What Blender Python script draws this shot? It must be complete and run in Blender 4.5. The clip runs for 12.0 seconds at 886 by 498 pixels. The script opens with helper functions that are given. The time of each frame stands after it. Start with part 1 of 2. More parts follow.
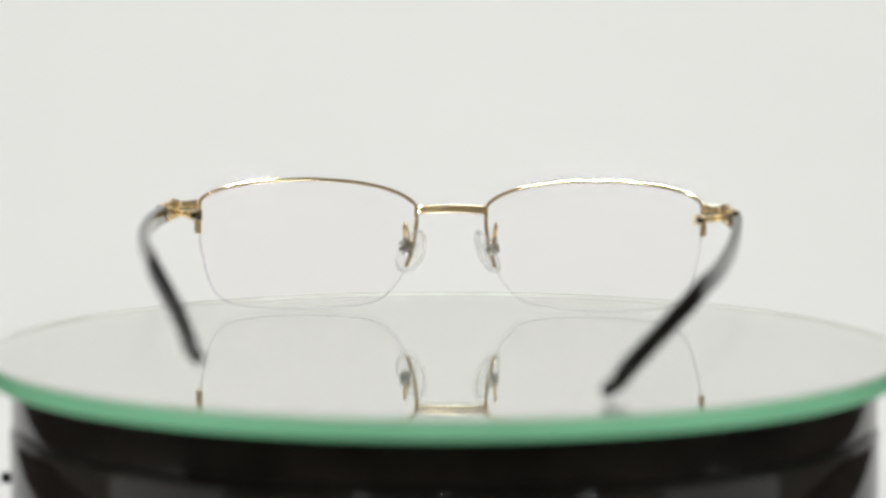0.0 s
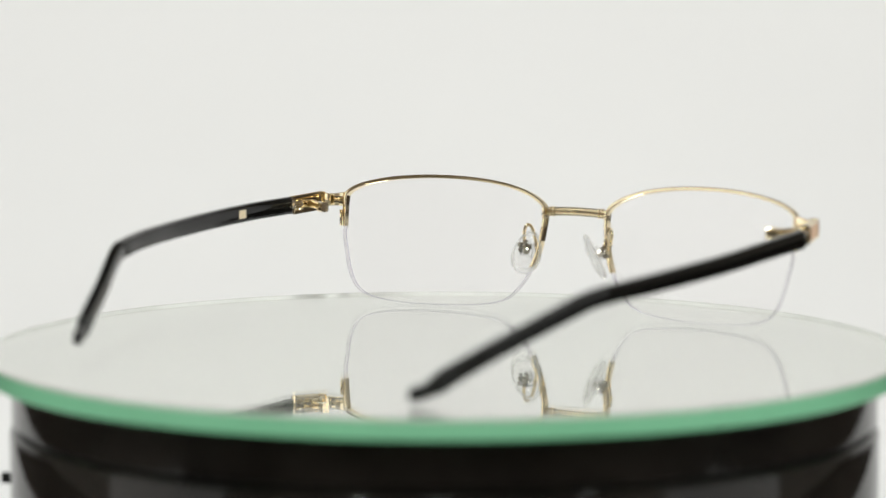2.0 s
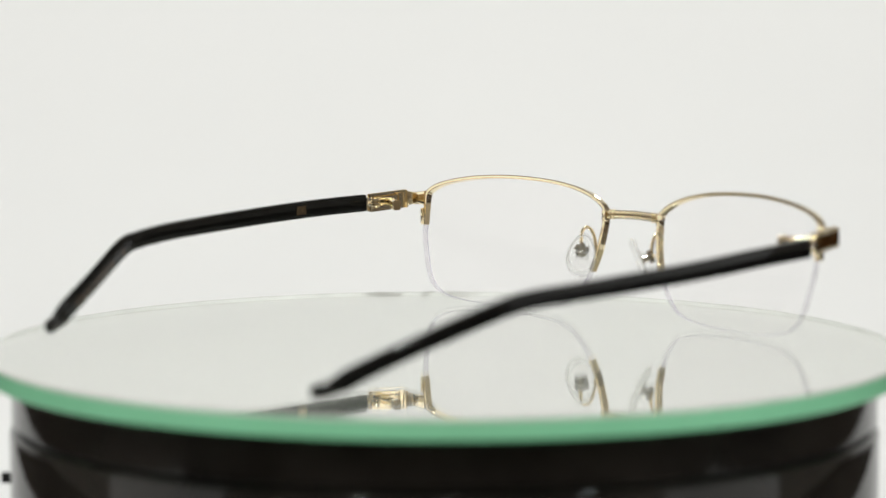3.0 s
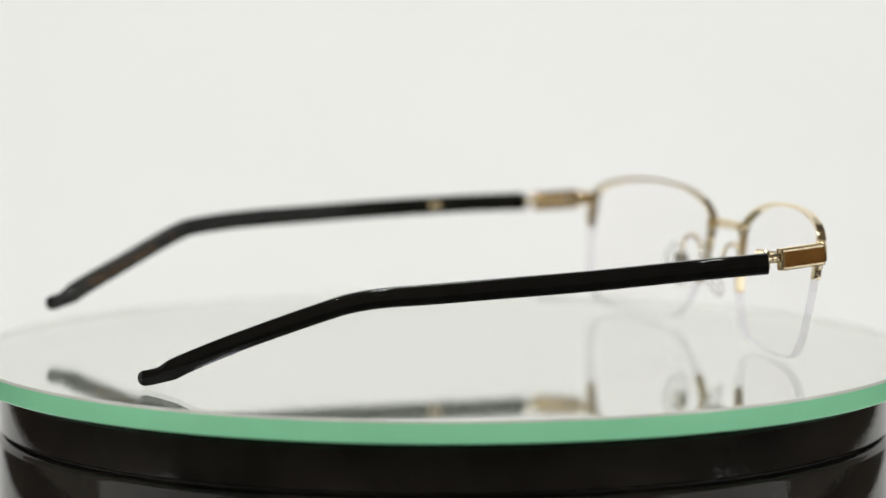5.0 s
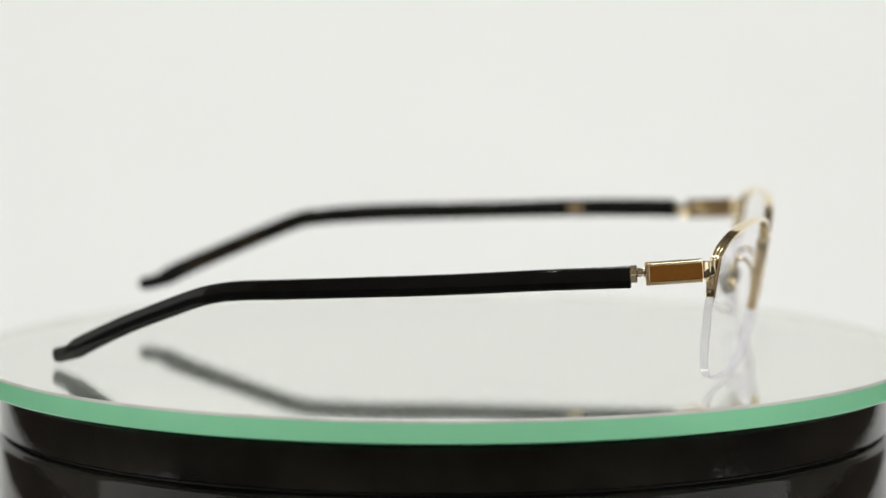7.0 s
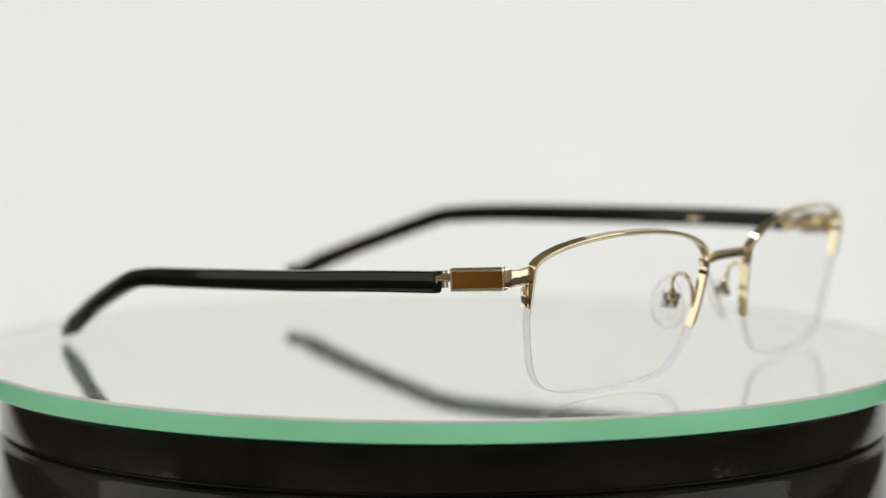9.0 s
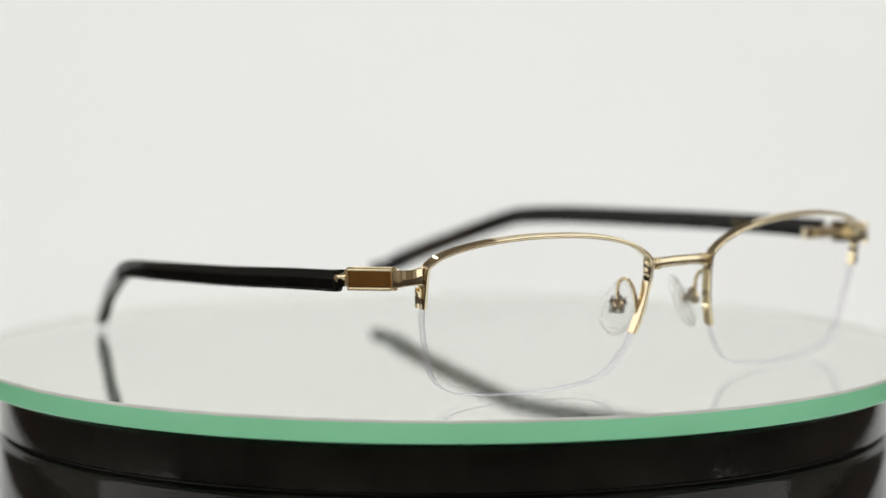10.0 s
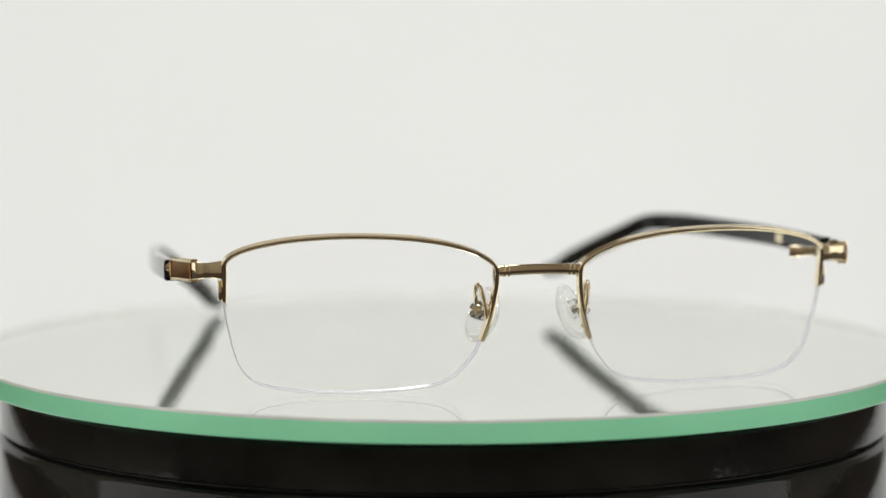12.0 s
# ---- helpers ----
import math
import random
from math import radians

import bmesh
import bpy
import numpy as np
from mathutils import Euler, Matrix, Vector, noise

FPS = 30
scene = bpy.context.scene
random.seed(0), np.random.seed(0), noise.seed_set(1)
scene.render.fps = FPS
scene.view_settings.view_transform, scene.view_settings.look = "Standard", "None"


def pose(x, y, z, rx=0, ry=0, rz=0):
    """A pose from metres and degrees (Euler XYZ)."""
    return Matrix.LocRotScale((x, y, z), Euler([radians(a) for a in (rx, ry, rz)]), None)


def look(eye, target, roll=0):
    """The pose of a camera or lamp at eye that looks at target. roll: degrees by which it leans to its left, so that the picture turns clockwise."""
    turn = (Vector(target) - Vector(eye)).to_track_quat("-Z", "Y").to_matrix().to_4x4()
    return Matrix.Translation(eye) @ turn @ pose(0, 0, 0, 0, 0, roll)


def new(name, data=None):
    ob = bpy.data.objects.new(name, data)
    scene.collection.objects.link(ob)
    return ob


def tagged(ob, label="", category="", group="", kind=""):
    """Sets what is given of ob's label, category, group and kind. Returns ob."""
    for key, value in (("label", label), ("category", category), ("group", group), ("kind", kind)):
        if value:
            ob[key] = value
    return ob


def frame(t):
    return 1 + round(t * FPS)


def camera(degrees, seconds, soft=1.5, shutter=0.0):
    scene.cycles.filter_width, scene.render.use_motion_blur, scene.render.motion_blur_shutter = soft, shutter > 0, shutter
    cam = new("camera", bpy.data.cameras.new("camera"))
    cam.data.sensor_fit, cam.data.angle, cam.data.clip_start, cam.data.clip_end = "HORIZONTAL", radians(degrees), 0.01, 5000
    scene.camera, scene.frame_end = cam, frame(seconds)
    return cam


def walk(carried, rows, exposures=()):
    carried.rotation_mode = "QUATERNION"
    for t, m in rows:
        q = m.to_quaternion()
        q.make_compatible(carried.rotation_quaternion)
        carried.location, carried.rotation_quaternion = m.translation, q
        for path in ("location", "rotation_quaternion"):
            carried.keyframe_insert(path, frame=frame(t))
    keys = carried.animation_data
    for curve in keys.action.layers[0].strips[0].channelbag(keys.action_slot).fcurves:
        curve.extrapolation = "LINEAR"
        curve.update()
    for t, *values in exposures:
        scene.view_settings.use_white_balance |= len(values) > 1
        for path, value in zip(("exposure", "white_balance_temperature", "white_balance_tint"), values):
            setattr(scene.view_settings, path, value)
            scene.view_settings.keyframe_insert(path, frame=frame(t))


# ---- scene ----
# A pair of half-rim glasses turns on a mirror-glass turntable before a white paper sweep.
# The turntable's axis is x = y = 0 and the top of the glass is z = 0.
cam = camera(16.04, 12.0, soft=1.5)
cam.data.dof.use_dof = True
cam.data.dof.aperture_fstop = 9.3
focus_mark = tagged(new("focus_mark"), kind="structure")
cam.data.dof.focus_object = focus_mark
FAR_FOCUS = pose(-0.0001, -0.7152, 0.0980, 83.96, 0, 0.02)
NEAR_FOCUS = pose(0, -0.6957, 0.0936, 84.12, 0, 0.02)
walk(cam, [(0.0, FAR_FOCUS), (1.6, FAR_FOCUS), (3.2, FAR_FOCUS), (4.8, NEAR_FOCUS), (8.0, NEAR_FOCUS), (12.0, NEAR_FOCUS)],
     exposures=[(0.0, -0.06), (2.0, -0.02), (5.0, 0.03), (9.0, 0.0), (12.0, -0.02)])


def turned(t):
    """Degrees through which the table has turned, clockwise from above."""
    return 13.0126 * t + 0.07393 * t ** 2 - 0.002157 * t ** 3


# ---- world and light ----
world = bpy.data.worlds.new("world")
world.use_nodes = True
world.node_tree.nodes["Background"].inputs[0].default_value = (0.9, 0.95, 1.0, 1)
world.node_tree.nodes["Background"].inputs[1].default_value = 0.05
scene.world = world


def softbox(name, eye, target, size, watts, colour=(0.975, 0.995, 0.985)):
    data = bpy.data.lights.new(name, "AREA")
    data.shape, data.size, data.energy, data.color = "SQUARE", size, watts, colour
    ob = new(name, data)
    ob.matrix_world = look(eye, target)
    return ob


softbox("lamp_key", (-0.45, -1.00, 0.95), (0.0, 0.25, 0.0), 0.05, 1.8)
softbox("lamp_side", (0.75, -0.85, 0.95), (0.0, 0.25, 0.0), 0.05, 1.8)
softbox("lamp_front", (0.03, -1.25, 1.0), (0.0, 0.25, 0.0), 0.06, 1.0)
softbox("lamp_top", (0.0, 0.30, 1.22), (0.0, 0.25, 0.0), 0.30, 4.9)
# Added fills beside the table, there to brighten what the gold reflects.
softbox("fill_west", (-1.15, -0.35, 0.27), (0.0, 0.0, 0.05), 0.8, 1.9)
softbox("fill_east", (1.15, -0.35, 0.27), (0.0, 0.0, 0.05), 0.8, 1.9)
# Added overhead fill that lights the unseen room and lifts its reflections.
softbox("fill_overhead", (0.0, -0.85, 1.76), (0.0, -0.85, 0.0), 0.16, 26, (0.965, 0.995, 0.99))


# ---- materials ----
def material(name, colour, rough=0.5, metal=0.0, **more):
    m = bpy.data.materials.new(name)
    m.use_nodes = True
    p = m.node_tree.nodes["Principled BSDF"]
    p.inputs["Base Color"].default_value = (*colour, 1)
    p.inputs["Roughness"].default_value = rough
    p.inputs["Metallic"].default_value = metal
    for key, value in more.items():
        p.inputs[key.replace("_", " ")].default_value = value
    return m


def noisy(m, scale, lo, hi, bump=0.0, detail=4.0, rough=None, bump_scale=None):
    """Vary a material's colour between lo and hi times its own, and roughen it with fine relief."""
    n, l = m.node_tree.nodes, m.node_tree.links
    p = n["Principled BSDF"]
    c = p.inputs["Base Color"].default_value[:3]
    tex, coord, ramp = n.new("ShaderNodeTexNoise"), n.new("ShaderNodeTexCoord"), n.new("ShaderNodeValToRGB")
    tex.inputs["Scale"].default_value, tex.inputs["Detail"].default_value = scale, detail
    l.new(coord.outputs["Object"], tex.inputs["Vector"])
    ramp.color_ramp.elements[0].position, ramp.color_ramp.elements[1].position = 0.3, 0.7
    ramp.color_ramp.elements[0].color = (*[v * lo for v in c], 1)
    ramp.color_ramp.elements[1].color = (*[min(1, v * hi) for v in c], 1)
    l.new(tex.outputs["Fac"], ramp.inputs[0])
    l.new(ramp.outputs[0], p.inputs["Base Color"])
    if rough:
        span = n.new("ShaderNodeMapRange")
        span.inputs[3].default_value, span.inputs[4].default_value = rough
        l.new(tex.outputs["Fac"], span.inputs[0])
        l.new(span.outputs[0], p.inputs["Roughness"])
    if bump:
        fine, b = n.new("ShaderNodeTexNoise"), n.new("ShaderNodeBump")
        fine.inputs["Scale"].default_value = bump_scale or scale * 12
        l.new(coord.outputs["Object"], fine.inputs["Vector"])
        b.inputs["Strength"].default_value, b.inputs["Distance"].default_value = bump, 0.0004
        l.new(fine.outputs["Fac"], b.inputs["Height"])
        l.new(b.outputs[0], p.inputs["Normal"])
    return m


def clear(name, tint, gloss_rough, least, most, power, body=None, share=0.0, relief=0.0):
    """See-through material: light passes straight, the gloss grows towards the edge of a form; a share of it is milky."""
    m = bpy.data.materials.new(name)
    m.use_nodes = True
    n, l = m.node_tree.nodes, m.node_tree.links
    n.remove(n["Principled BSDF"])
    t, g, f, k, r, x = (n.new("ShaderNode" + s) for s in ("BsdfTransparent", "BsdfGlossy", "LayerWeight", "Math", "MapRange", "MixShader"))
    t.inputs[0].default_value = (*tint, 1)
    g.inputs["Roughness"].default_value = gloss_rough
    k.operation = "POWER"
    k.inputs[1].default_value = power
    r.inputs[3].default_value, r.inputs[4].default_value = least, most
    l.new(f.outputs["Facing"], k.inputs[0])
    l.new(k.outputs[0], r.inputs[0])
    l.new(r.outputs[0], x.inputs[0])
    if relief:
        tex, coord, b = n.new("ShaderNodeTexNoise"), n.new("ShaderNodeTexCoord"), n.new("ShaderNodeBump")
        tex.inputs["Scale"].default_value = 700
        b.inputs["Strength"].default_value, b.inputs["Distance"].default_value = 1.0, relief
        l.new(coord.outputs["Object"], tex.inputs["Vector"])
        l.new(tex.outputs["Fac"], b.inputs["Height"])
        l.new(b.outputs[0], g.inputs["Normal"])
    base = t
    if body:
        d, y = n.new("ShaderNodeBsdfDiffuse"), n.new("ShaderNodeMixShader")
        d.inputs[0].default_value = (*body, 1)
        y.inputs[0].default_value = share
        l.new(t.outputs[0], y.inputs[1])
        l.new(d.outputs[0], y.inputs[2])
        base = y
    l.new(base.outputs[0], x.inputs[1])
    l.new(g.outputs[0], x.inputs[2])
    l.new(x.outputs[0], n["Material Output"].inputs[0])
    return m


GOLD = noisy(material("pale_gold", (0.965, 0.828, 0.57), 0.05, 1.0), 500, 0.95, 1.04, rough=(0.015, 0.035))
SATIN = noisy(material("satin_gold", (0.64, 0.31, 0.085), 0.1, 1.0), 700, 0.93, 1.05, rough=(0.07, 0.11))
STEEL = noisy(material("polished_steel", (0.70, 0.66, 0.60), 0.10, 1.0), 900, 0.92, 1.05, rough=(0.05, 0.09))
PRINT = noisy(material("gold_print", (0.11, 0.07, 0.042), 0.25, 1.0), 2600, 0.70, 1.15)
ACETATE = noisy(material("black_acetate", (0.003, 0.0032, 0.003), 0.07, 0.0, Specular_IOR_Level=0.28),
                260, 0.7, 1.5, 0.0, rough=(0.012, 0.03))
PLASTIC = noisy(material("black_plastic", (0.0125, 0.0108, 0.0093), 0.06, 0.0, Specular_IOR_Level=0.25), 45, 0.5, 1.6, 0.05, rough=(0.03, 0.08))
GAP = material("dark_gap", (0.004, 0.004, 0.004), 0.6)
LENS = clear("lens_glass", (0.998, 0.995, 0.997), 0.0, 0.010, 0.08, 4)
PANE = clear("glass_skin", (1.0, 1.0, 1.0), 0.0, 0.04, 0.40, 5, (0.78, 0.83, 0.74), 0.08)
SILICONE = clear("clear_silicone", (0.985, 0.985, 0.98), 0.02, 0.03, 0.65, 3.0, (0.93, 0.93, 0.92), 0.015, relief=0.004)
# Same silicone with white mixed in, painting the bright refraction along the pad's edge.
SILICONE_LIT_EDGE = clear("silicone_lit_edge", (0.97, 0.97, 0.965), 0.03, 0.14, 0.75, 2.0, (0.96, 0.96, 0.95), 0.30, relief=0.004)
LENS_EDGE = clear("lens_edge", (0.94, 0.925, 0.95), 0.10, 0.05, 0.30, 4, (0.66, 0.63, 0.72), 0.26)
LENS_BEVEL = clear("lens_bevel", (0.94, 0.925, 0.955), 0.10, 0.05, 0.30, 4, (0.40, 0.37, 0.47), 0.50)
MIRROR = noisy(material("silvering", (0.975, 0.985, 0.952), 0.012, 1.0), 14, 0.985, 1.012)
GREEN = noisy(material("green_glass_edge", (0.25, 0.63, 0.375), 0.12, 0.0), 24, 0.92, 1.06, 0.03)
CHAMFER = noisy(material("ground_glass", (0.55, 0.55, 0.51), 0.30, 0.0), 120, 0.85, 1.1)
FROST = noisy(material("pale_ground_glass", (0.78, 0.79, 0.76), 0.35, 0.0), 120, 0.9, 1.05)
PAPER = noisy(material("white_paper", (0.798, 0.793, 0.782), 0.75), 5, 0.985, 1.012, 0.06, bump_scale=700)
BROWN = noisy(material("brown_wall", (0.48, 0.42, 0.36), 0.8), 2, 0.9, 1.05, 0.1)
WALL = noisy(material("tan_wall", (0.90, 0.86, 0.78), 0.8), 2, 0.9, 1.05, 0.1)
CEIL = noisy(material("ceiling_paint", (0.55, 0.53, 0.50), 0.9), 2, 0.95, 1.03, 0.1)
WOOD = noisy(material("dark_wood", (0.024, 0.015, 0.010), 0.7, 0.0, Specular_IOR_Level=0.12), 6, 0.7, 1.25, 0.15)
OAK = noisy(material("oak_floor", (0.40, 0.29, 0.18), 0.5), 6, 0.75, 1.2, 0.15)


# ---- mesh helpers ----
def finish(name, bm, mats, sharp=35):
    bmesh.ops.recalc_face_normals(bm, faces=bm.faces)
    me = bpy.data.meshes.new(name)
    bm.to_mesh(me)
    bm.free()
    for m in (mats if isinstance(mats, (list, tuple)) else [mats]):
        me.materials.append(m)
    me.polygons.foreach_set("use_smooth", [True] * len(me.polygons))
    me.set_sharp_from_angle(angle=radians(sharp))
    return new(name, me)


def part(name, bm, mats, parent, label="", sharp=35):
    ob = finish(name, bm, mats, sharp)
    ob.parent = parent
    return tagged(ob, label)


def spline(points, steps=8, closed=False):
    """Catmull-Rom curve through the points."""
    p, n, out = [Vector(q) for q in points], len(points), []
    for i in range(n if closed else n - 1):
        if closed:
            a, b, c, d = (p[(i + k) % n] for k in (-1, 0, 1, 2))
        else:
            a, b, c, d = p[max(i - 1, 0)], p[i], p[i + 1], p[min(i + 2, n - 1)]
        for k in range(steps):
            u = k / steps
            out.append(0.5 * (2 * b + (c - a) * u + (2 * a - 5 * b + 4 * c - d) * u * u + (3 * b - a - 3 * c + d) * u ** 3))
    if not closed:
        out.append(p[-1])
    return out


def rounded(w, h, r, n=4):
    """Corner-rounded rectangle w by h about 0, 0."""
    out = []
    for cx, cy, a0 in ((1, 1, 0), (-1, 1, 90), (-1, -1, 180), (1, -1, 270)):
        for k in range(n + 1):
            a = radians(a0 + 90 * k / n)
            out.append((cx * (w / 2 - r) + r * math.cos(a), cy * (h / 2 - r) + r * math.sin(a)))
    return out


def crowned(w, h, r, n=5):
    """Corner-rounded rectangle whose long sides bulge by a hair."""
    out = rounded(w, h, r, n)
    half = h / 2 - r
    grown = []
    for i, (a, b) in enumerate(out):
        grown.append((a, b))
        if i in (n, 3 * n + 2):
            continue
        if i in (2 * n + 1, 4 * n + 3):                     # along the two flat sides
            s = -1 if i == 2 * n + 1 else 1
            for k in (0.75, 0.5, 0.25, 0.0, -0.25, -0.5, -0.75):
                y = half * k * (1 if s < 0 else -1)
                grown.append((s * (w / 2 + 0.10 * (1 - k * k)), y))
    return grown


def sweep(bm, path, sections, axis, caps=True):
    """Sweep a section (or one for each point) along path; a section's first number runs along the side
    that is square to axis, its second along axis."""
    rings, n = [], len(path)
    for i, p in enumerate(path):
        d = (path[min(i + 1, n - 1)] - path[max(i - 1, 0)]).normalized()
        side = d.cross(axis).normalized()
        up = side.cross(d).normalized()
        sec = sections[i] if isinstance(sections[0], list) else sections
        rings.append([bm.verts.new(p + side * a + up * b) for a, b in sec])
    m = len(rings[0])
    for r, s in zip(rings, rings[1:]):
        for k in range(m):
            bm.faces.new((r[k], r[(k + 1) % m], s[(k + 1) % m], s[k]))
    if caps:
        bm.faces.new(rings[0][::-1])
        bm.faces.new(rings[-1])
    return rings


def block(bm, centre, size, m=Matrix.Identity(3), bevel=0.0002):
    """A bevelled box."""
    made = bmesh.ops.create_cube(bm, size=1.0)["verts"]
    for v in made:
        v.co = Vector(centre) + m @ Vector(v.co[k] * size[k] for k in range(3))
    edges = list({e for v in made for e in v.link_edges})
    bmesh.ops.bevel(bm, geom=edges, offset=bevel, segments=2, profile=0.5, affect="EDGES")


def rod(bm, a, b, r, n=16, bevel=0.0):
    """A round rod from a to b with softened ends."""
    a, b = Vector(a), Vector(b)
    d = (b - a).normalized()
    ref = Vector((0, 0, 1)) if abs(d.z) < 0.8 else Vector((0, 1, 0))
    u = d.cross(ref).normalized()
    w = u.cross(d)
    e = bevel or r * 0.2
    rings = []
    for p, q in ((a, r - e), (a + d * e, r), (b - d * e, r), (b, r - e)):
        rings.append([bm.verts.new(p + (u * math.cos(k * math.tau / n) + w * math.sin(k * math.tau / n)) * q) for k in range(n)])
    for s, t in zip(rings, rings[1:]):
        for k in range(n):
            bm.faces.new((s[k], s[(k + 1) % n], t[(k + 1) % n], t[k]))
    bm.faces.new(rings[0][::-1])
    bm.faces.new(rings[-1])


def lathe(bm, profile, n=256, mats=None):
    """Turn a profile of (radius, z) about the z axis."""
    rings = []
    for r, z in profile:
        if r == 0:
            rings.append([bm.verts.new((0, 0, z))])
        else:
            rings.append([bm.verts.new((r * math.cos(k * math.tau / n), r * math.sin(k * math.tau / n), z)) for k in range(n)])
    for i, (s, t) in enumerate(zip(rings, rings[1:])):
        for k in range(n):
            a, b, c, d = s[k % len(s)], s[(k + 1) % len(s)], t[(k + 1) % len(t)], t[k % len(t)]
            f = bm.faces.new([v for j, v in enumerate((a, b, c, d)) if v not in (a, b, c, d)[:j]])
            if mats:
                f.material_index = mats[i]


# ---- the room and the paper sweep ----
def slab(name, centre, size, mat, label):
    bm = bmesh.new()
    block(bm, centre, size, bevel=0.004)
    return tagged(finish(name, bm, mat), label, kind="structure")


# An unseen room, added and toned for what metal and black parts reflect.
slab("floor", (0, 0, -0.83), (4.4, 4.4, 0.1), OAK, "unseen light oak floor, added to brighten the metal's reflections")
slab("ceiling", (0, 0, 1.85), (4.4, 4.4, 0.1), CEIL, "unseen dim plain painted ceiling, added for reflections")
slab("wall_north", (0, 2.15, 0.51), (4.4, 0.1, 2.57), BROWN, "unseen brown painted wall behind the paper sweep, added for reflections")
slab("wall_south", (0, -2.15, 0.51), (4.4, 0.1, 2.57), BROWN, "unseen brown painted wall behind the camera, added for reflections")
slab("wall_east", (2.15, 0, 0.51), (0.1, 4.19, 2.57), WALL, "unseen tan painted side wall, added to brighten the gold")
slab("wall_west", (-2.15, 0, 0.51), (0.1, 4.19, 2.57), WALL, "unseen tan painted side wall, added to brighten the gold")


def paper_sweep():
    bm = bmesh.new()
    line = [(0.05 * k, -0.05) for k in range(-3, 8)]
    line += [(0.35 + 0.55 * math.sin(radians(a)), -0.05 + 0.55 * (1 - math.cos(radians(a)))) for a in range(3, 91, 3)]
    line += [(0.90, z) for z in (0.53, 0.56, 0.59)]
    # narrow in front to keep the drum dark, flaring unseen behind for white reflections
    rows = [[bm.verts.new((x, y, z)) for x in np.linspace(-1, 1, 9) * (0.25 + 0.7 * min(1.0, max(0.0, (y - 0.32) / 0.25)))] for y, z in line]
    for a, b in zip(rows, rows[1:]):
        for k in range(8):
            bm.faces.new((a[k], a[k + 1], b[k + 1], b[k]))
    bm.normal_update()
    bmesh.ops.solidify(bm, geom=bm.faces[:], thickness=0.002)
    return tagged(finish("backdrop", bm, PAPER), "seamless white paper sweep behind the turntable", kind="structure")


paper_sweep()


def table():
    root = new("table")
    root.location = (0, 0.25, -0.78)
    bm = bmesh.new()
    block(bm, (0, 0, 0.7128), (2.0, 1.36, 0.03), bevel=0.004)
    part("tabletop", bm, WOOD, root)
    for x in (-0.92, 0.92):
        for y in (-0.6, 0.6):
            bm = bmesh.new()
            block(bm, (x, y, 0.3475), (0.06, 0.06, 0.695), bevel=0.004)
            part("leg", bm, WOOD, root)
    return tagged(root, "dark wooden table under the white paper sweep", "table")


table()


# ---- the turntable ----
def turntable():
    root = new("turntable")
    root.location = (0, 0, -0.05)
    z = 0.05
    bm = bmesh.new()
    lathe(bm, [(0, 0.0004), (0.0978, 0.0004), (0.0992, 0.0018), (0.0992, z - 0.0178), (0.0990, z - 0.0172), (0.0986, z - 0.0167), (0.0980, z - 0.0163), (0.0965, z - 0.0162), (0, z - 0.0162)])
    part("body", bm, PLASTIC, root, "glossy black plastic drum")
    bm = bmesh.new()
    lathe(bm, [(0, z - 0.0161), (0.0972, z - 0.0161), (0.0972, z - 0.0156), (0, z - 0.0156)])
    part("groove", bm, GAP, root, "narrow dark seam")
    bm = bmesh.new()
    lathe(bm, [(0, z - 0.0155), (0.0982, z - 0.0155), (0.0988, z - 0.0150), (0.0988, z - 0.0068), (0.0980, z - 0.0060), (0.0930, z - 0.0058), (0, z - 0.0058)])
    part("collar", bm, PLASTIC, root, "glossy black ring under the glass")
    # Black filler whose colour stands in for the shaded gap below the glass.
    bm = bmesh.new()
    lathe(bm, [(0, z - 0.0057), (0.0900, z - 0.0057), (0.0900, z - 0.0048), (0, z - 0.0048)], 96)
    part("gap_filler", bm, GAP, root)
    bm = bmesh.new()
    rod(bm, (-0.0980, -0.008, z - 0.0292), (-0.1010, -0.0085, z - 0.0292), 0.0013)
    part("power_jack", bm, GAP, root, "small black plug in the side")
    return tagged(root, "glossy black motorised turntable on white paper", "turntable")


turntable()


def glass_disc():
    """Silvered glass plate: a clear skin, the mirror a little under it, and a ground green edge."""
    root = new("glass_disc")
    bm = bmesh.new()
    lathe(bm, [(0.10430, -0.0008), (0.10430, -0.00012), (0.10438, 0.00004), (0.10450, -0.00012), (0.10456, -0.0006), (0.10456, -0.0045), (0.10435, -0.0047), (0, -0.0047)], 384, [2, 1, 1, 1, 0, 0, 0])
    part("plate", bm, [GREEN, CHAMFER, FROST], root, "thick green glass edge")
    bm = bmesh.new()
    lathe(bm, [(0, -0.00057), (0.10429, -0.00057)], 384)
    part("mirror", bm, MIRROR, root, "silvered mirror face")
    bm = bmesh.new()
    lathe(bm, [(0, 0.0), (0.10432, 0.0)], 384)
    skin = part("glass_face", bm, PANE, root, "clear glass face over the mirror")
    skin.visible_shadow = False
    return tagged(root, "round mirror glass plate with a green edge on the turntable", "glass plate")


disc = glass_disc()


# ---- the glasses: x to the wearer's right hand side, y ahead, z up; metres ----
MM = 0.001
TOP = [(62.9, 19.0), (63.0, 22.5), (63.0, 26.3), (62.4, 27.9), (60.2, 29.4), (56.8, 30.6), (51.4, 31.7), (45.9, 32.3), (40.0, 32.6), (34.0, 32.55),
       (29.0, 32.3), (24.0, 31.8), (18.5, 30.8), (14.0, 29.4), (10.8, 27.8), (8.6, 25.8), (8.2, 23.0), (8.5, 19.5), (9.3, 14.8), (10.8, 10.3)]
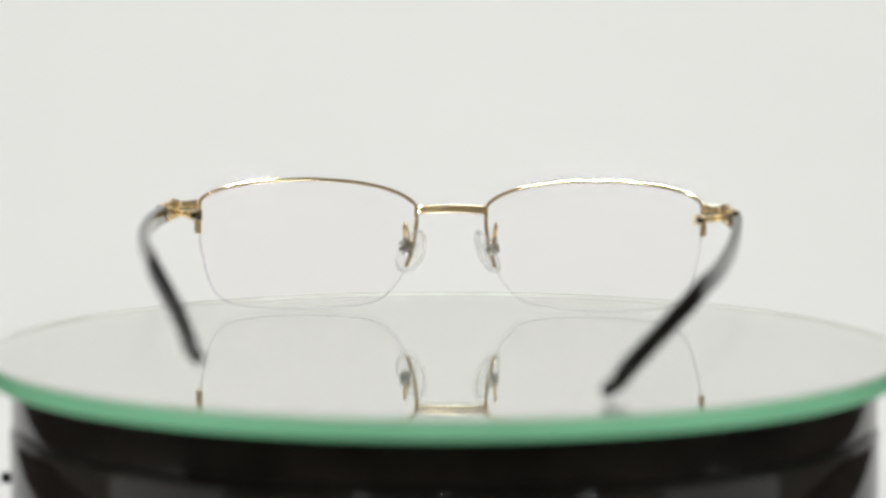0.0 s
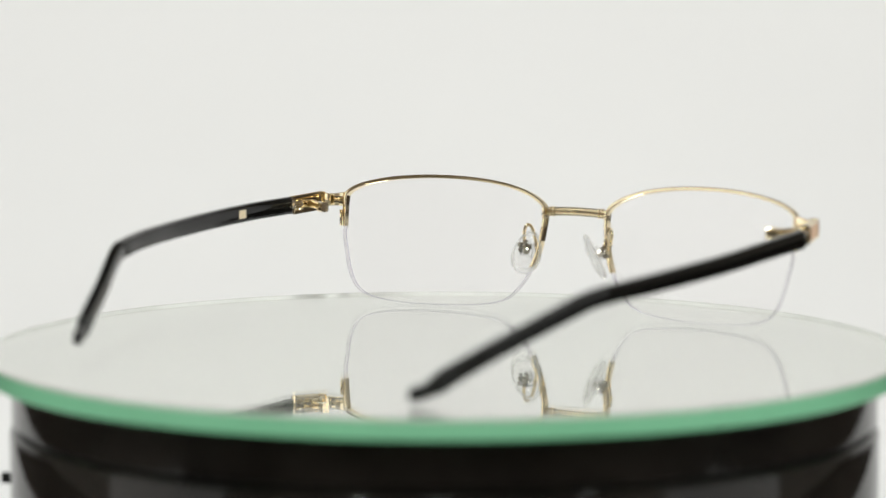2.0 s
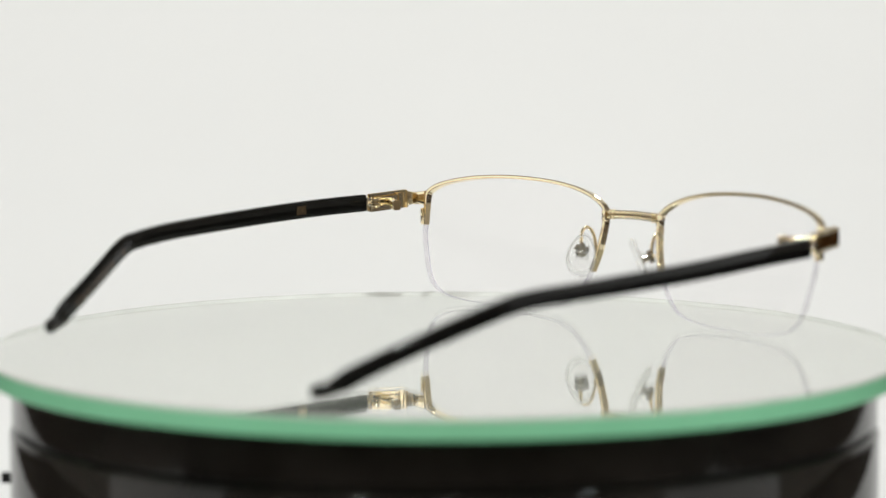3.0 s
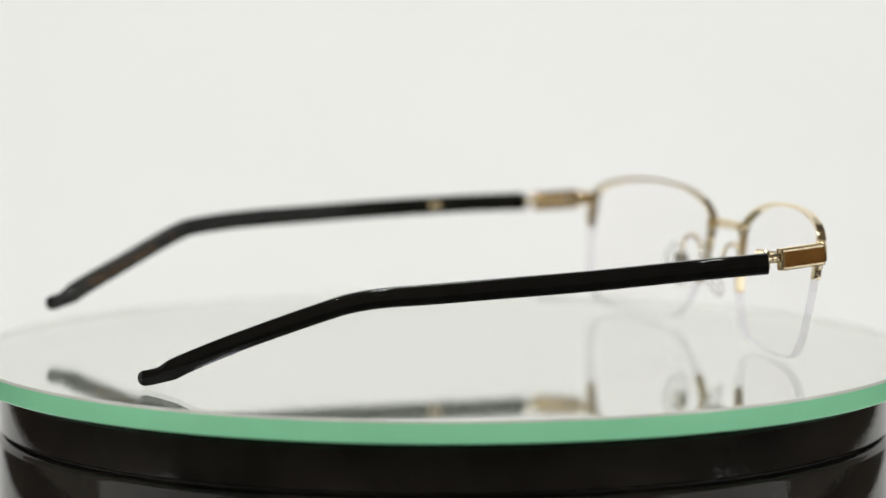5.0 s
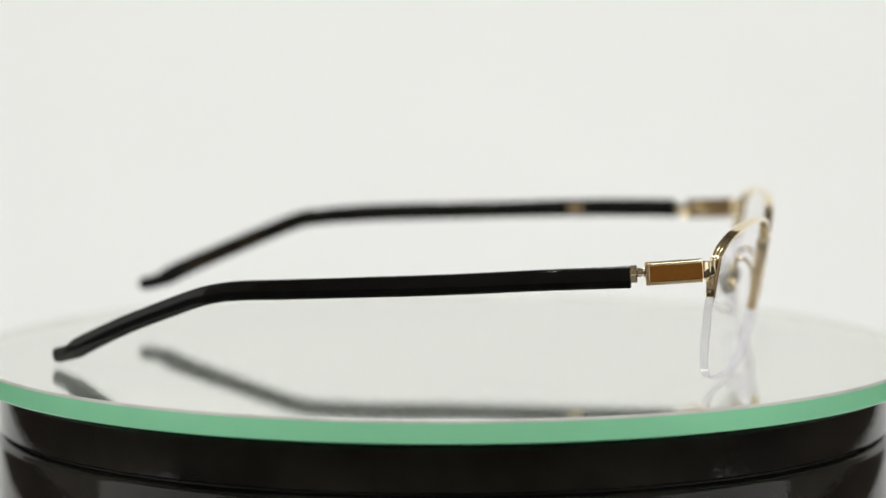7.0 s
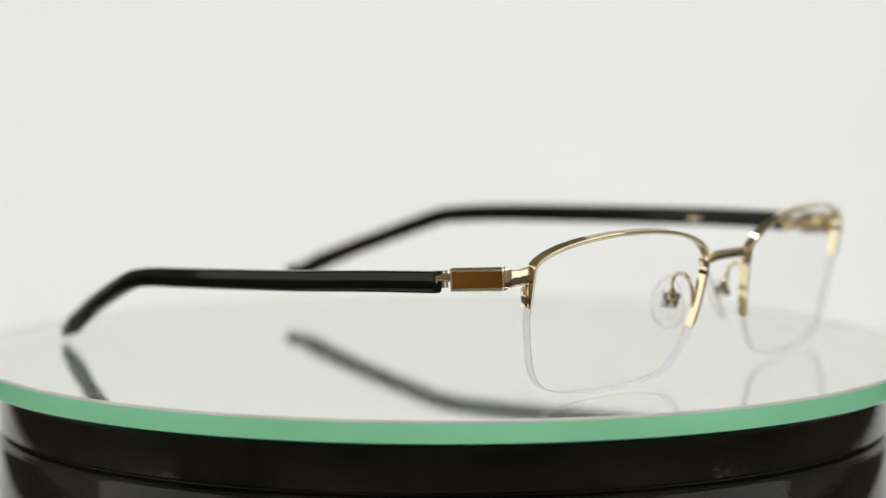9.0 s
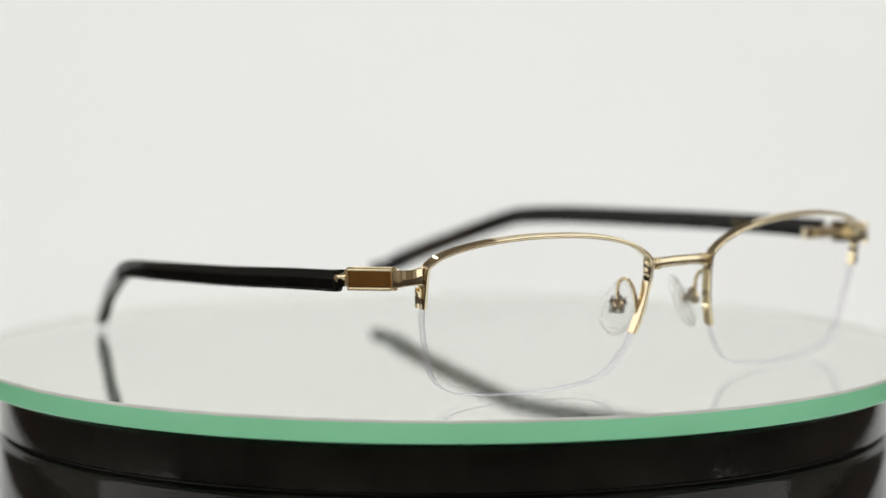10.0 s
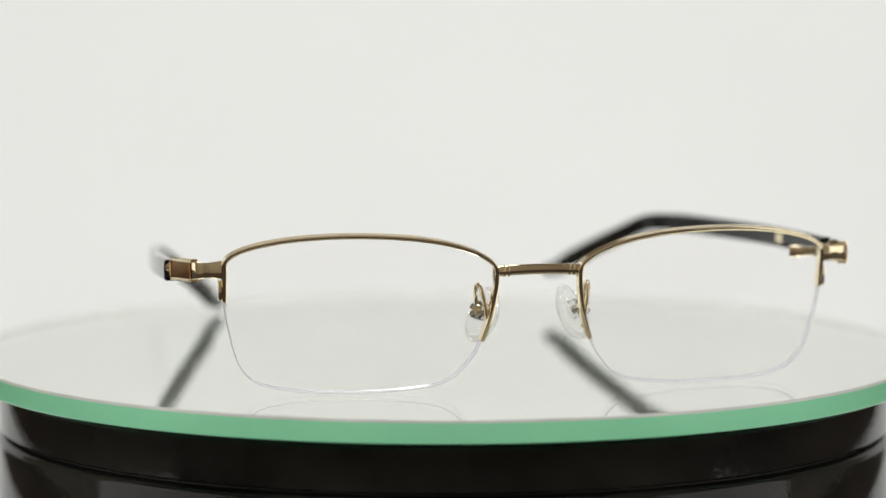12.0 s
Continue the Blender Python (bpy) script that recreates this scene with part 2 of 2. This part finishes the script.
LOW = [(12.3, 8.1), (14.2, 5.5), (16.6, 3.0), (20.0, 1.45), (24.5, 0.7), (30.5, 0.2), (37.5, 0.05), (45.0, 0.25), (51.0, 0.85), (55.4, 2.0),
       (58.4, 4.3), (60.2, 7.8), (61.5, 12.7), (62.4, 17.0)]


def face_y(x, z):
    """The front of the frame: bowed round the face, its foot leaning back."""
    return 72.0 - 8.0 * (x / 62.7) ** 2 - 0.16 * (25 - z)


def inward(points, d, centre=(36, 17)):
    """Points moved d towards the inside of the outline, along its normal."""
    out = []
    for i, p in enumerate(points):
        a, b = points[max(i - 1, 0)], points[min(i + 1, len(points) - 1)]
        n = Vector((-(b[1] - a[1]), b[0] - a[0])).normalized()
        if n.dot(Vector(centre) - Vector(p)) < 0:
            n = -n
        out.append((p[0] + n.x * d, p[1] + n.y * d))
    return out


def on_face(points, side, back):
    return [Vector((side * x, face_y(x, z) - back, z)) * MM for x, z in points]


def rim(root, side):
    """Grooved metal half rim: from the outer hook over the top and down beside the nose."""
    path = spline([p + Vector((0, 0, 0.13)) * MM for p in on_face(inward(TOP, 0.46), side, 0.85)], 7)
    w, g, e = 0.44, 0.09, 0.88
    sec = [(w, -e), (w, -0.46), (w - g, -0.32), (w, -0.18), (w, 0.18), (w - g, 0.32), (w, 0.46), (w, e)]
    sec += [(w * math.cos(radians(q)), e + 0.17 * math.sin(radians(q))) for q in (25, 50, 75, 105, 130, 155)]
    sec += [(-w, e), (-w, -e)]
    sec += [(-w * math.cos(radians(q)), -e - 0.17 * math.sin(radians(q))) for q in (25, 50, 75, 105, 130, 155)]
    turn = 1 if side > 0 else -1
    bm = bmesh.new()
    n, secs = len(path), []
    for i in range(n):
        u = i / (n - 1)
        k = 1.0 + 0.12 * max(0, (u - 0.80) / 0.20) ** 0.5 if u > 0.80 else 1.0
        secs.append([(-turn * a * k * MM, b * MM) for a, b in sec])
    sweep(bm, path, secs, Vector((0, 1, -0.16)).normalized())     # the rim leans with the lens
    x, z = 63.3, 21.3
    block(bm, Vector((side * x, face_y(x, z) - 0.95, z)) * MM, Vector((0.7, 1.6, 4.1)) * MM, bevel=0.2 * MM)
    ob = part("rim", bm, GOLD, root, "thin grooved pale gold half rim", 25)
    for z in (20.4, 22.0):
        bm = bmesh.new()
        y = face_y(x, z) - 1.0
        rod(bm, Vector((side * (x + 0.2), y, z)) * MM, Vector((side * (x + 0.42), y, z)) * MM, 0.42 * MM, 14, 0.12 * MM)
        part("rim_pin", bm, STEEL, ob, "tiny steel pin that holds the lens cord")


def lens(root, side):
    edge = spline([(x, z, 0) for x, z in inward(TOP, 0.55) + LOW], 4, closed=True)
    edge = [(p.x, p.y) for p in edge]
    cx, cz, n, bm = 36.0, 17.0, len(edge), bmesh.new()
    steps = (1.0, 0.994, 0.9, 0.75, 0.55, 0.3)
    sheets = []
    for face in (0, 1):
        rows = []
        for k in steps:
            row = []
            for x, z in edge:
                px, pz = cx + (x - cx) * k, cz + (z - cz) * k
                thick = 1.0 + 0.75 * k * k
                back = (0.0 + (0.12 if k == 1.0 else 0)) if face == 0 else thick - (0.12 if k == 1.0 else 0)
                row.append(bm.verts.new(Vector((side * px, face_y(px, pz) - back, pz + 0.16 * back)) * MM))
            rows.append(row)
        for a, b in zip(rows, rows[1:]):
            for k in range(n):
                f = bm.faces.new((a[k], a[(k + 1) % n], b[(k + 1) % n], b[k]))
                f.material_index = 2 if a is rows[0] else 0
        mid = bm.verts.new(Vector((side * cx, face_y(cx, cz) - face, cz + 0.16 * face)) * MM)
        for k in range(n):
            bm.faces.new((rows[-1][k], rows[-1][(k + 1) % n], mid))
        sheets.append(rows[0])
    for k in range(n):
        f = bm.faces.new((sheets[0][k], sheets[0][(k + 1) % n], sheets[1][(k + 1) % n], sheets[1][k]))
        f.material_index = 1
    ob = part("lens", bm, [LENS, LENS_EDGE, LENS_BEVEL], root, "clear lens with a pale lilac polished edge", 30)
    ob.visible_shadow = False


def bridge(root):
    """Two parallel ribs between the rims, with a collar at each end."""
    path = spline([Vector((x, y, z)) * MM for x, y, z in
                   ((-8.9, 70.7, 24.6), (-6.0, 71.0, 24.85), (0, 71.2, 25.0), (6.0, 71.0, 24.85), (8.9, 70.7, 24.6))], 6)
    sec = [(0.55 * math.cos(radians(q)), -0.56 + 0.52 * math.sin(radians(q))) for q in range(-170, 60, 25)]
    sec += [(0.55 * math.cos(radians(q)), 0.56 + 0.52 * math.sin(radians(q))) for q in range(-55, 175, 25)]
    bm = bmesh.new()
    sweep(bm, path, [(a * MM, b * MM) for a, b in sec], Vector((0, 0, 1)))
    for s in (-1, 1):
        for x in (6.3, 7.2):
            block(bm, Vector((s * x, 70.95, 24.8)) * MM, Vector((0.45, 1.45, 2.4)) * MM, bevel=0.12 * MM)
        block(bm, Vector((s * 8.7, 70.3, 24.4)) * MM, Vector((1.2, 1.6, 2.9)) * MM, bevel=0.35 * MM)
    part("bridge", bm, GOLD, root, "double-ribbed pale gold bridge", 28)


def end_piece(root, side, lift):
    """Lug from the rim round the corner, into a framed plate that carries the hinge."""
    def at(x, y, z):
        return Vector((side * x, y, z + lift)) * MM
    bm = bmesh.new()
    path = spline([at(63.05, 62.85, 25.5), at(64.4, 62.7, 25.45), at(66.0, 62.35, 25.35), at(67.4, 61.9, 25.3), at(68.2, 60.9, 25.25), at(68.5, 59.6, 25.2)], 7)
    n, secs = len(path), []
    for i in range(n):
        u = i / (n - 1)
        h = 3.7 - 0.55 * math.sin(math.pi * u / 0.72) if u < 0.72 else 3.6 + (u - 0.72) * 2.0
        w = 1.35 - 0.5 * math.exp(-((u - 0.5) / 0.13) ** 2)   # scooped between the rim and the plate
        secs.append([(a * MM, b * MM) for a, b in rounded(w, h, 0.3, 3)])
    sweep(bm, path, secs, Vector((0, 0, 1)))
    lug = part("end_piece", bm, GOLD, root, "polished pale gold corner lug", 30)
    bm = bmesh.new()
    a, b = at(68.3, 60.8, 25.2), at(70.5, 50.1, 24.55)
    d = (b - a).normalized()
    s = d.cross(Vector((0, 0, 1))).normalized()
    m = Matrix((s, d, s.cross(d))).transposed()
    block(bm, (a + b) / 2, ((1.5 * MM), (b - a).length, 4.1 * MM), m, 0.22 * MM)
    out = s if s.x * side > 0 else -s
    plate = part("plate", bm, GOLD, lug, "framed polished gold plate")
    for off in (1.83, -1.83):
        bm = bmesh.new()
        e = out * 0.72 * MM + m.col[2] * off * MM
        rod(bm, a.lerp(b, 0.01) + e, a.lerp(b, 0.99) + e, 0.31 * MM, 14, 0.08 * MM)
        part("border", bm, GOLD, lug, "bright polished border")
    bm = bmesh.new()
    block(bm, a.lerp(b, 0.985) + out * 0.85 * MM, (0.5 * MM, 0.3 * MM, 2.9 * MM), m, 0.1 * MM)
    part("border", bm, GOLD, lug)
    bm = bmesh.new()
    block(bm, a.lerp(b, 0.48) + out * 0.80 * MM, (0.3 * MM, (b - a).length * 0.97, 2.95 * MM), m, 0.06 * MM)
    part("inlay", bm, SATIN, lug, "brushed brownish gold inlay")
    # the hinge inside: spring box, knuckles, screw and the neck that enters the temple
    bm = bmesh.new()
    inner = -out
    block(bm, a.lerp(b, 0.60) + inner * 1.25 * MM, (1.2 * MM, 6.2 * MM, 2.3 * MM), m, 0.3 * MM)
    block(bm, a.lerp(b, 0.22) + inner * 1.05 * MM, (0.8 * MM, 1.6 * MM, 3.2 * MM), m, 0.25 * MM)
    part("hinge_box", bm, GOLD, lug, "pale gold spring hinge box")
    bm = bmesh.new()
    line = spline([at(68.4, 55.6, 24.9), at(66.6, 54.0, 24.8), at(64.2, 52.0, 24.7), at(62.2, 50.6, 24.6), at(60.6, 49.8, 24.6)], 4)
    secs = [[(p * MM, q * MM) for p, q in rounded(1.5 if k < 11 else 2.0, 1.9 if k < 11 else 2.5, 0.4, 3)] for k in range(len(line))]
    sweep(bm, line, secs, Vector((0, 0, 1)))
    part("hinge_arm", bm, GOLD, lug, "pale gold hinge tongue reaching inward", 30)
    c = b + inner * 1.7 * MM - d * 0.6 * MM
    for z in (-0.6, 0.0, 0.6):
        bm = bmesh.new()
        rod(bm, c + Vector((0, 0, z - 0.29)) * MM, c + Vector((0, 0, z + 0.29)) * MM, 1.15 * MM)
        part("knuckle", bm, GOLD if z else STEEL, lug)
    bm = bmesh.new()
    rod(bm, c + Vector((0, 0, 0.85)) * MM, c + Vector((0, 0, 1.15)) * MM, 0.7 * MM)
    part("screw", bm, STEEL, lug)
    bm = bmesh.new()
    up = Vector((0, 0, 0.35)) * MM
    rod(bm, b - d * 1.0 * MM + inner * 0.8 * MM + up, b + d * 4.6 * MM + inner * 0.3 * MM + up, 0.72 * MM)
    rod(bm, b + d * 1.0 * MM + inner * 0.6 * MM + up, b + d * 2.2 * MM + inner * 0.5 * MM + up, 0.95 * MM)
    rod(bm, b + d * 3.3 * MM + inner * 0.3 * MM + up * 0.4, b + d * 4.4 * MM + inner * 0.3 * MM + up * 0.4, 1.1 * MM)
    part("neck", bm, GOLD, lug, "short gold neck into the temple")
    bm = bmesh.new()
    rod(bm, b + d * 0.15 * MM + inner * 0.5 * MM + up, b + d * 0.75 * MM + inner * 0.5 * MM + up, 1.0 * MM, 20, 0.25 * MM)
    part("hinge_ring", bm, STEEL, lug, "polished steel ring at the hinge")
    # steel shoe let into the inner face of the temple, with three ridges
    bm = bmesh.new()
    shoe = b + d * 3.4 * MM + inner * 1.4 * MM
    block(bm, shoe, (0.7 * MM, 2.6 * MM, 2.9 * MM), m, 0.25 * MM)
    for k in (-0.9, 0.0, 0.9):
        block(bm, shoe + d * k * MM + inner * 0.4 * MM, (0.4 * MM, 0.55 * MM, 2.5 * MM), m, 0.14 * MM)
    part("hinge_shoe", bm, STEEL, lug, "ridged bright steel shoe on the temple")


RIGHT = [(71.0, 46.9, 23.9), (70.2, 30, 22.95), (68.6, 10, 21.55), (66.3, -10, 20.4), (64.0, -25, 19.5), (62.3, -33, 19.0), (60.7, -39.0, 18.2),
         (58.6, -45, 16.4), (51.2, -60, 10.3), (45.6, -70, 5.5), (43.5, -74.3, 3.2), (42.1, -76.7, 2.3), (40.4, -79.3, 1.75)]
LEFT = [(69.7, 46.9, 25.3), (69.3, 30, 25.2), (67.8, 10, 24.8), (65.0, -10, 24.3), (61.7, -25, 24.0), (59.9, -33, 23.6), (58.3, -39.0, 23.1),
        (56.7, -45, 21.9), (50.1, -60, 15.7), (46.2, -70, 11.3), (44.4, -74.5, 9.0), (43.3, -77.0, 8.2), (41.9, -80.0, 7.7)]


def temple(root, side, line):
    path = spline([Vector((side * x, y, z)) * MM for x, y, z in line], 7)
    n, secs = len(path), []
    share = [i / (n - 1) for i in range(n)]
    for k in (0.25, 0.45, 0.62, 0.76, 0.87, 0.94, 0.98):    # finer steps round the tip
        path.insert(-1, path[n - 2].lerp(path[-1], k))
        share.insert(-1, share[n - 2] + (1 - share[n - 2]) * k)
    for j, k in enumerate((0.03, 0.08, 0.16, 0.30)):        # a crisp, softly broken edge at the hinge end
        path.insert(1 + j, path[0].lerp(path[1 + j], k))
        share.insert(1 + j, 0.0)
    lead = 4
    for i, (p, u) in enumerate(zip(path, share)):
        h = 4.35 - 0.75 * u + 0.5 * min(1.0, max(0.0, (u - 0.66) / 0.14))
        w = 2.3 + 0.3 * u
        left = (path[-1] - p).length / MM
        ends = (0.90, 0.955, 0.985, 1.0)[min(i, 3)] * math.sqrt(max(0.03, 1 - max(0.0, (1.5 - left) / 1.5) ** 2))
        taper = min(1.0, max(0.0, (8.0 - left) / 3.5))        # the wide tip narrows to a small foot
        ends *= 1 - 0.22 * taper * taper * (3 - 2 * taper)
        r = 0.58 + 0.5 * max(0.0, (u - 0.6) / 0.4)
        secs.append([(a * ends * MM, b * ends * MM) for a, b in crowned(w, h, r)])
    bm = bmesh.new()
    sweep(bm, path, secs, Vector((0, 0, 1)))
    ob = part("temple", bm, ACETATE, root, "glossy black temple with a bent tip", 50)

    def patch(f0, f1, height, mat, name, label, z=0.0):
        """A thin raised plate on the inner face, between two shares of the path."""
        bm, q = bmesh.new(), []
        for f in (f0, 0.5 * (f0 + f1), f1):
            i = int(f) + lead
            p = path[i].lerp(path[i + 1], f - int(f))
            d = (path[i + 1] - path[i]).normalized()
            s = d.cross(Vector((0, 0, 1))).normalized()
            s = s if s.x * side < 0 else -s
            up = s.cross(d)
            up = up if up.z > 0 else -up
            w = max(abs(a) for a, b in secs[i])
            q.append([bm.verts.new(p + s * (w + o * MM) + up * (z + k) * MM) for o, k in
                      ((-0.25, -height / 2), (0.04, -height / 2), (0.04, height / 2), (-0.25, height / 2))])
        for r, t in zip(q, q[1:]):
            for k in range(4):
                bm.faces.new((r[k], r[(k + 1) % 4], t[(k + 1) % 4], t[k]))
        bm.faces.new(q[0][::-1])
        bm.faces.new(q[-1])
        part(name, bm, mat, ob, label, 30)
    if side < 0:
        patch(9.0, 10.2, 2.1, GOLD, "badge", "small square pale metal badge")
    patch(50.1, 50.6, 1.5, PRINT, "printed_mark", "gold printed mark")
    tall = (1.5, 1.1, 1.6, 0.9, 1.4, 1.2, 1.7, 1.0, 1.3, 1.6, 1.1, 1.8)
    for k, h in enumerate(tall):
        patch(52.6 + 0.85 * k, 53.1 + 0.85 * k, h, PRINT, "printed_mark", "gold printed bar", 0.1)


def nose_pad(root, side):
    """Clear drop-shaped pad, its steel mount and a looped wire arm from the rim."""
    centre = Vector((9.45, 62.4, 15.1))
    long = Vector((-5.0, -2.6, 12.1)).normalized()
    wide = Vector((0.65, -0.76, 0.0)) if side > 0 else Vector((0.88, -0.47, 0.0))     # the left pad is bent flatter
    wide = (wide - long * wide.dot(long)).normalized()
    thick = wide.cross(long).normalized()
    thick = thick if thick.x > 0 else -thick                 # towards the rim

    def at(p):
        return Vector((side * p[0], p[1], p[2])) * MM

    def by(u, v, t):
        """A place on the pad: across, along and out of its face."""
        return centre + wide * u + long * v + thick * t
    bm, rings, n = bmesh.new(), [], 40
    for k, t in ((0.0, -1.05), (0.45, -1.02), (0.80, -0.80), (0.93, -0.52), (1.0, -0.05), (0.985, 0.30), (0.90, 0.66), (0.80, 0.78), (0.72, 0.62), (0.45, 0.55), (0.0, 0.52)):
        if k == 0.0:
            rings.append([bm.verts.new(at(by(0, 0, t)))])
            continue
        ring = []
        for j in range(n):
            a = math.tau * j / n
            u, v = math.cos(a), math.sin(a)
            w = 3.65 * (1 - 0.15 * v)
            ring.append(bm.verts.new(at(by(u * w * k, v * 6.05 * k, t - 0.035 * (u * w * k) ** 2))))
        rings.append(ring)
    for r, s in zip(rings, rings[1:]):
        for j in range(n):
            a, b, c, d = r[j % len(r)], r[(j + 1) % n % len(r)], s[(j + 1) % n % len(s)], s[j % len(s)]
            f = bm.faces.new([v for i, v in enumerate((a, b, c, d)) if v not in (a, b, c, d)[:i]])
            f.material_index = 1 if r in rings[4:7] else 0
    pad = part("nose_pad", bm, [SILICONE, SILICONE_LIT_EDGE], root, "clear soft drop-shaped nose pad", 60)
    pad.visible_shadow = False
    # the moulded box inside the pad that grips the mount
    bm = bmesh.new()
    m = Matrix([Vector((side * q.x, q.y, q.z)) for q in (thick, wide, long)]).transposed()
    block(bm, at(by(0.0, 0.3, 0.9)), Vector((1.0, 2.6, 3.2)) * MM, m, 0.3 * MM)
    grip = part("grip", bm, SILICONE, pad, "clear moulded box of the pad")
    grip.visible_shadow = False
    bm = bmesh.new()
    line = spline([at(p) for p in ((10.0, 68.6, 12.6), (10.15, 68.7, 14.8), (10.5, 68.75, 17.6), (11.0, 68.5, 19.9), (11.3, 67.5, 21.3), (11.45, 66.2, 21.6),
                                   (11.5, 65.0, 20.8), (11.35, 64.4, 19.2), (11.2, 64.3, 17.2))], 6)
    sec = [(0.42 * MM * math.cos(math.tau * k / 12), 0.42 * MM * math.sin(math.tau * k / 12)) for k in range(12)]
    sweep(bm, line, sec, Vector((side, 0.2, 0)))
    part("pad_arm", bm, GOLD, pad, "looped pale gold wire arm", 60)
    bm = bmesh.new()
    hub = Vector((11.15, 64.35, 16.3))
    rod(bm, at(by(0.2, 0.2, 0.2)), at(hub - thick * 0.2), 0.95 * MM)
    part("pad_post", bm, STEEL, pad, "short steel post of the pad")
    bm = bmesh.new()
    for k in range(5):
        q = math.tau * k / 5 + 0.3
        c = hub + wide * math.cos(q) * 1.1 + long * math.sin(q) * 1.1 - thick * 0.25
        block(bm, at(c), Vector((0.8, 1.0, 0.75)) * MM, m @ Matrix.Rotation(q, 3, "X"), 0.2 * MM)
    part("pad_mount", bm, STEEL, pad, "small star-shaped steel pad mount")
    bm = bmesh.new()
    rod(bm, at(hub - thick * 0.3), at(hub + thick * 0.75), 1.0 * MM, 16, 0.35 * MM)
    part("pad_screw", bm, GOLD, pad, "round pale gold screw head")


def eyeglasses():
    root = new("eyeglasses")
    for side, line, lift in ((1, RIGHT, 0.0), (-1, LEFT, 0.45)):
        rim(root, side)
        lens(root, side)
        end_piece(root, side, lift)
        temple(root, side, line)
        nose_pad(root, side)
    bridge(root)
    return tagged(root, "open half-rim glasses with pale gold front and black temples", "glasses")


glasses = eyeglasses()


def motions():
    """The glass plate turns clockwise and carries the glasses; the focus is pulled from behind them to the front."""
    walk(focus_mark, [(t, pose(0, y, 0.03)) for t, y in
                      ((0.0, 0.120), (1.0, 0.095), (2.0, 0.085), (3.3, 0.080), (4.6, -0.052), (5.3, -0.057), (6.6, -0.068), (9.0, -0.078), (12.0, -0.072))])
    resting = pose(-0.0029, 0, 0, 0, 0, -3.743)
    times = [0.5 * k for k in range(25)]
    walk(disc, [(t, pose(0, 0, 0, 0, 0, -turned(t))) for t in times])
    walk(glasses, [(t, pose(0, 0, 0, 0, 0, -turned(t)) @ resting) for t in times])


motions()
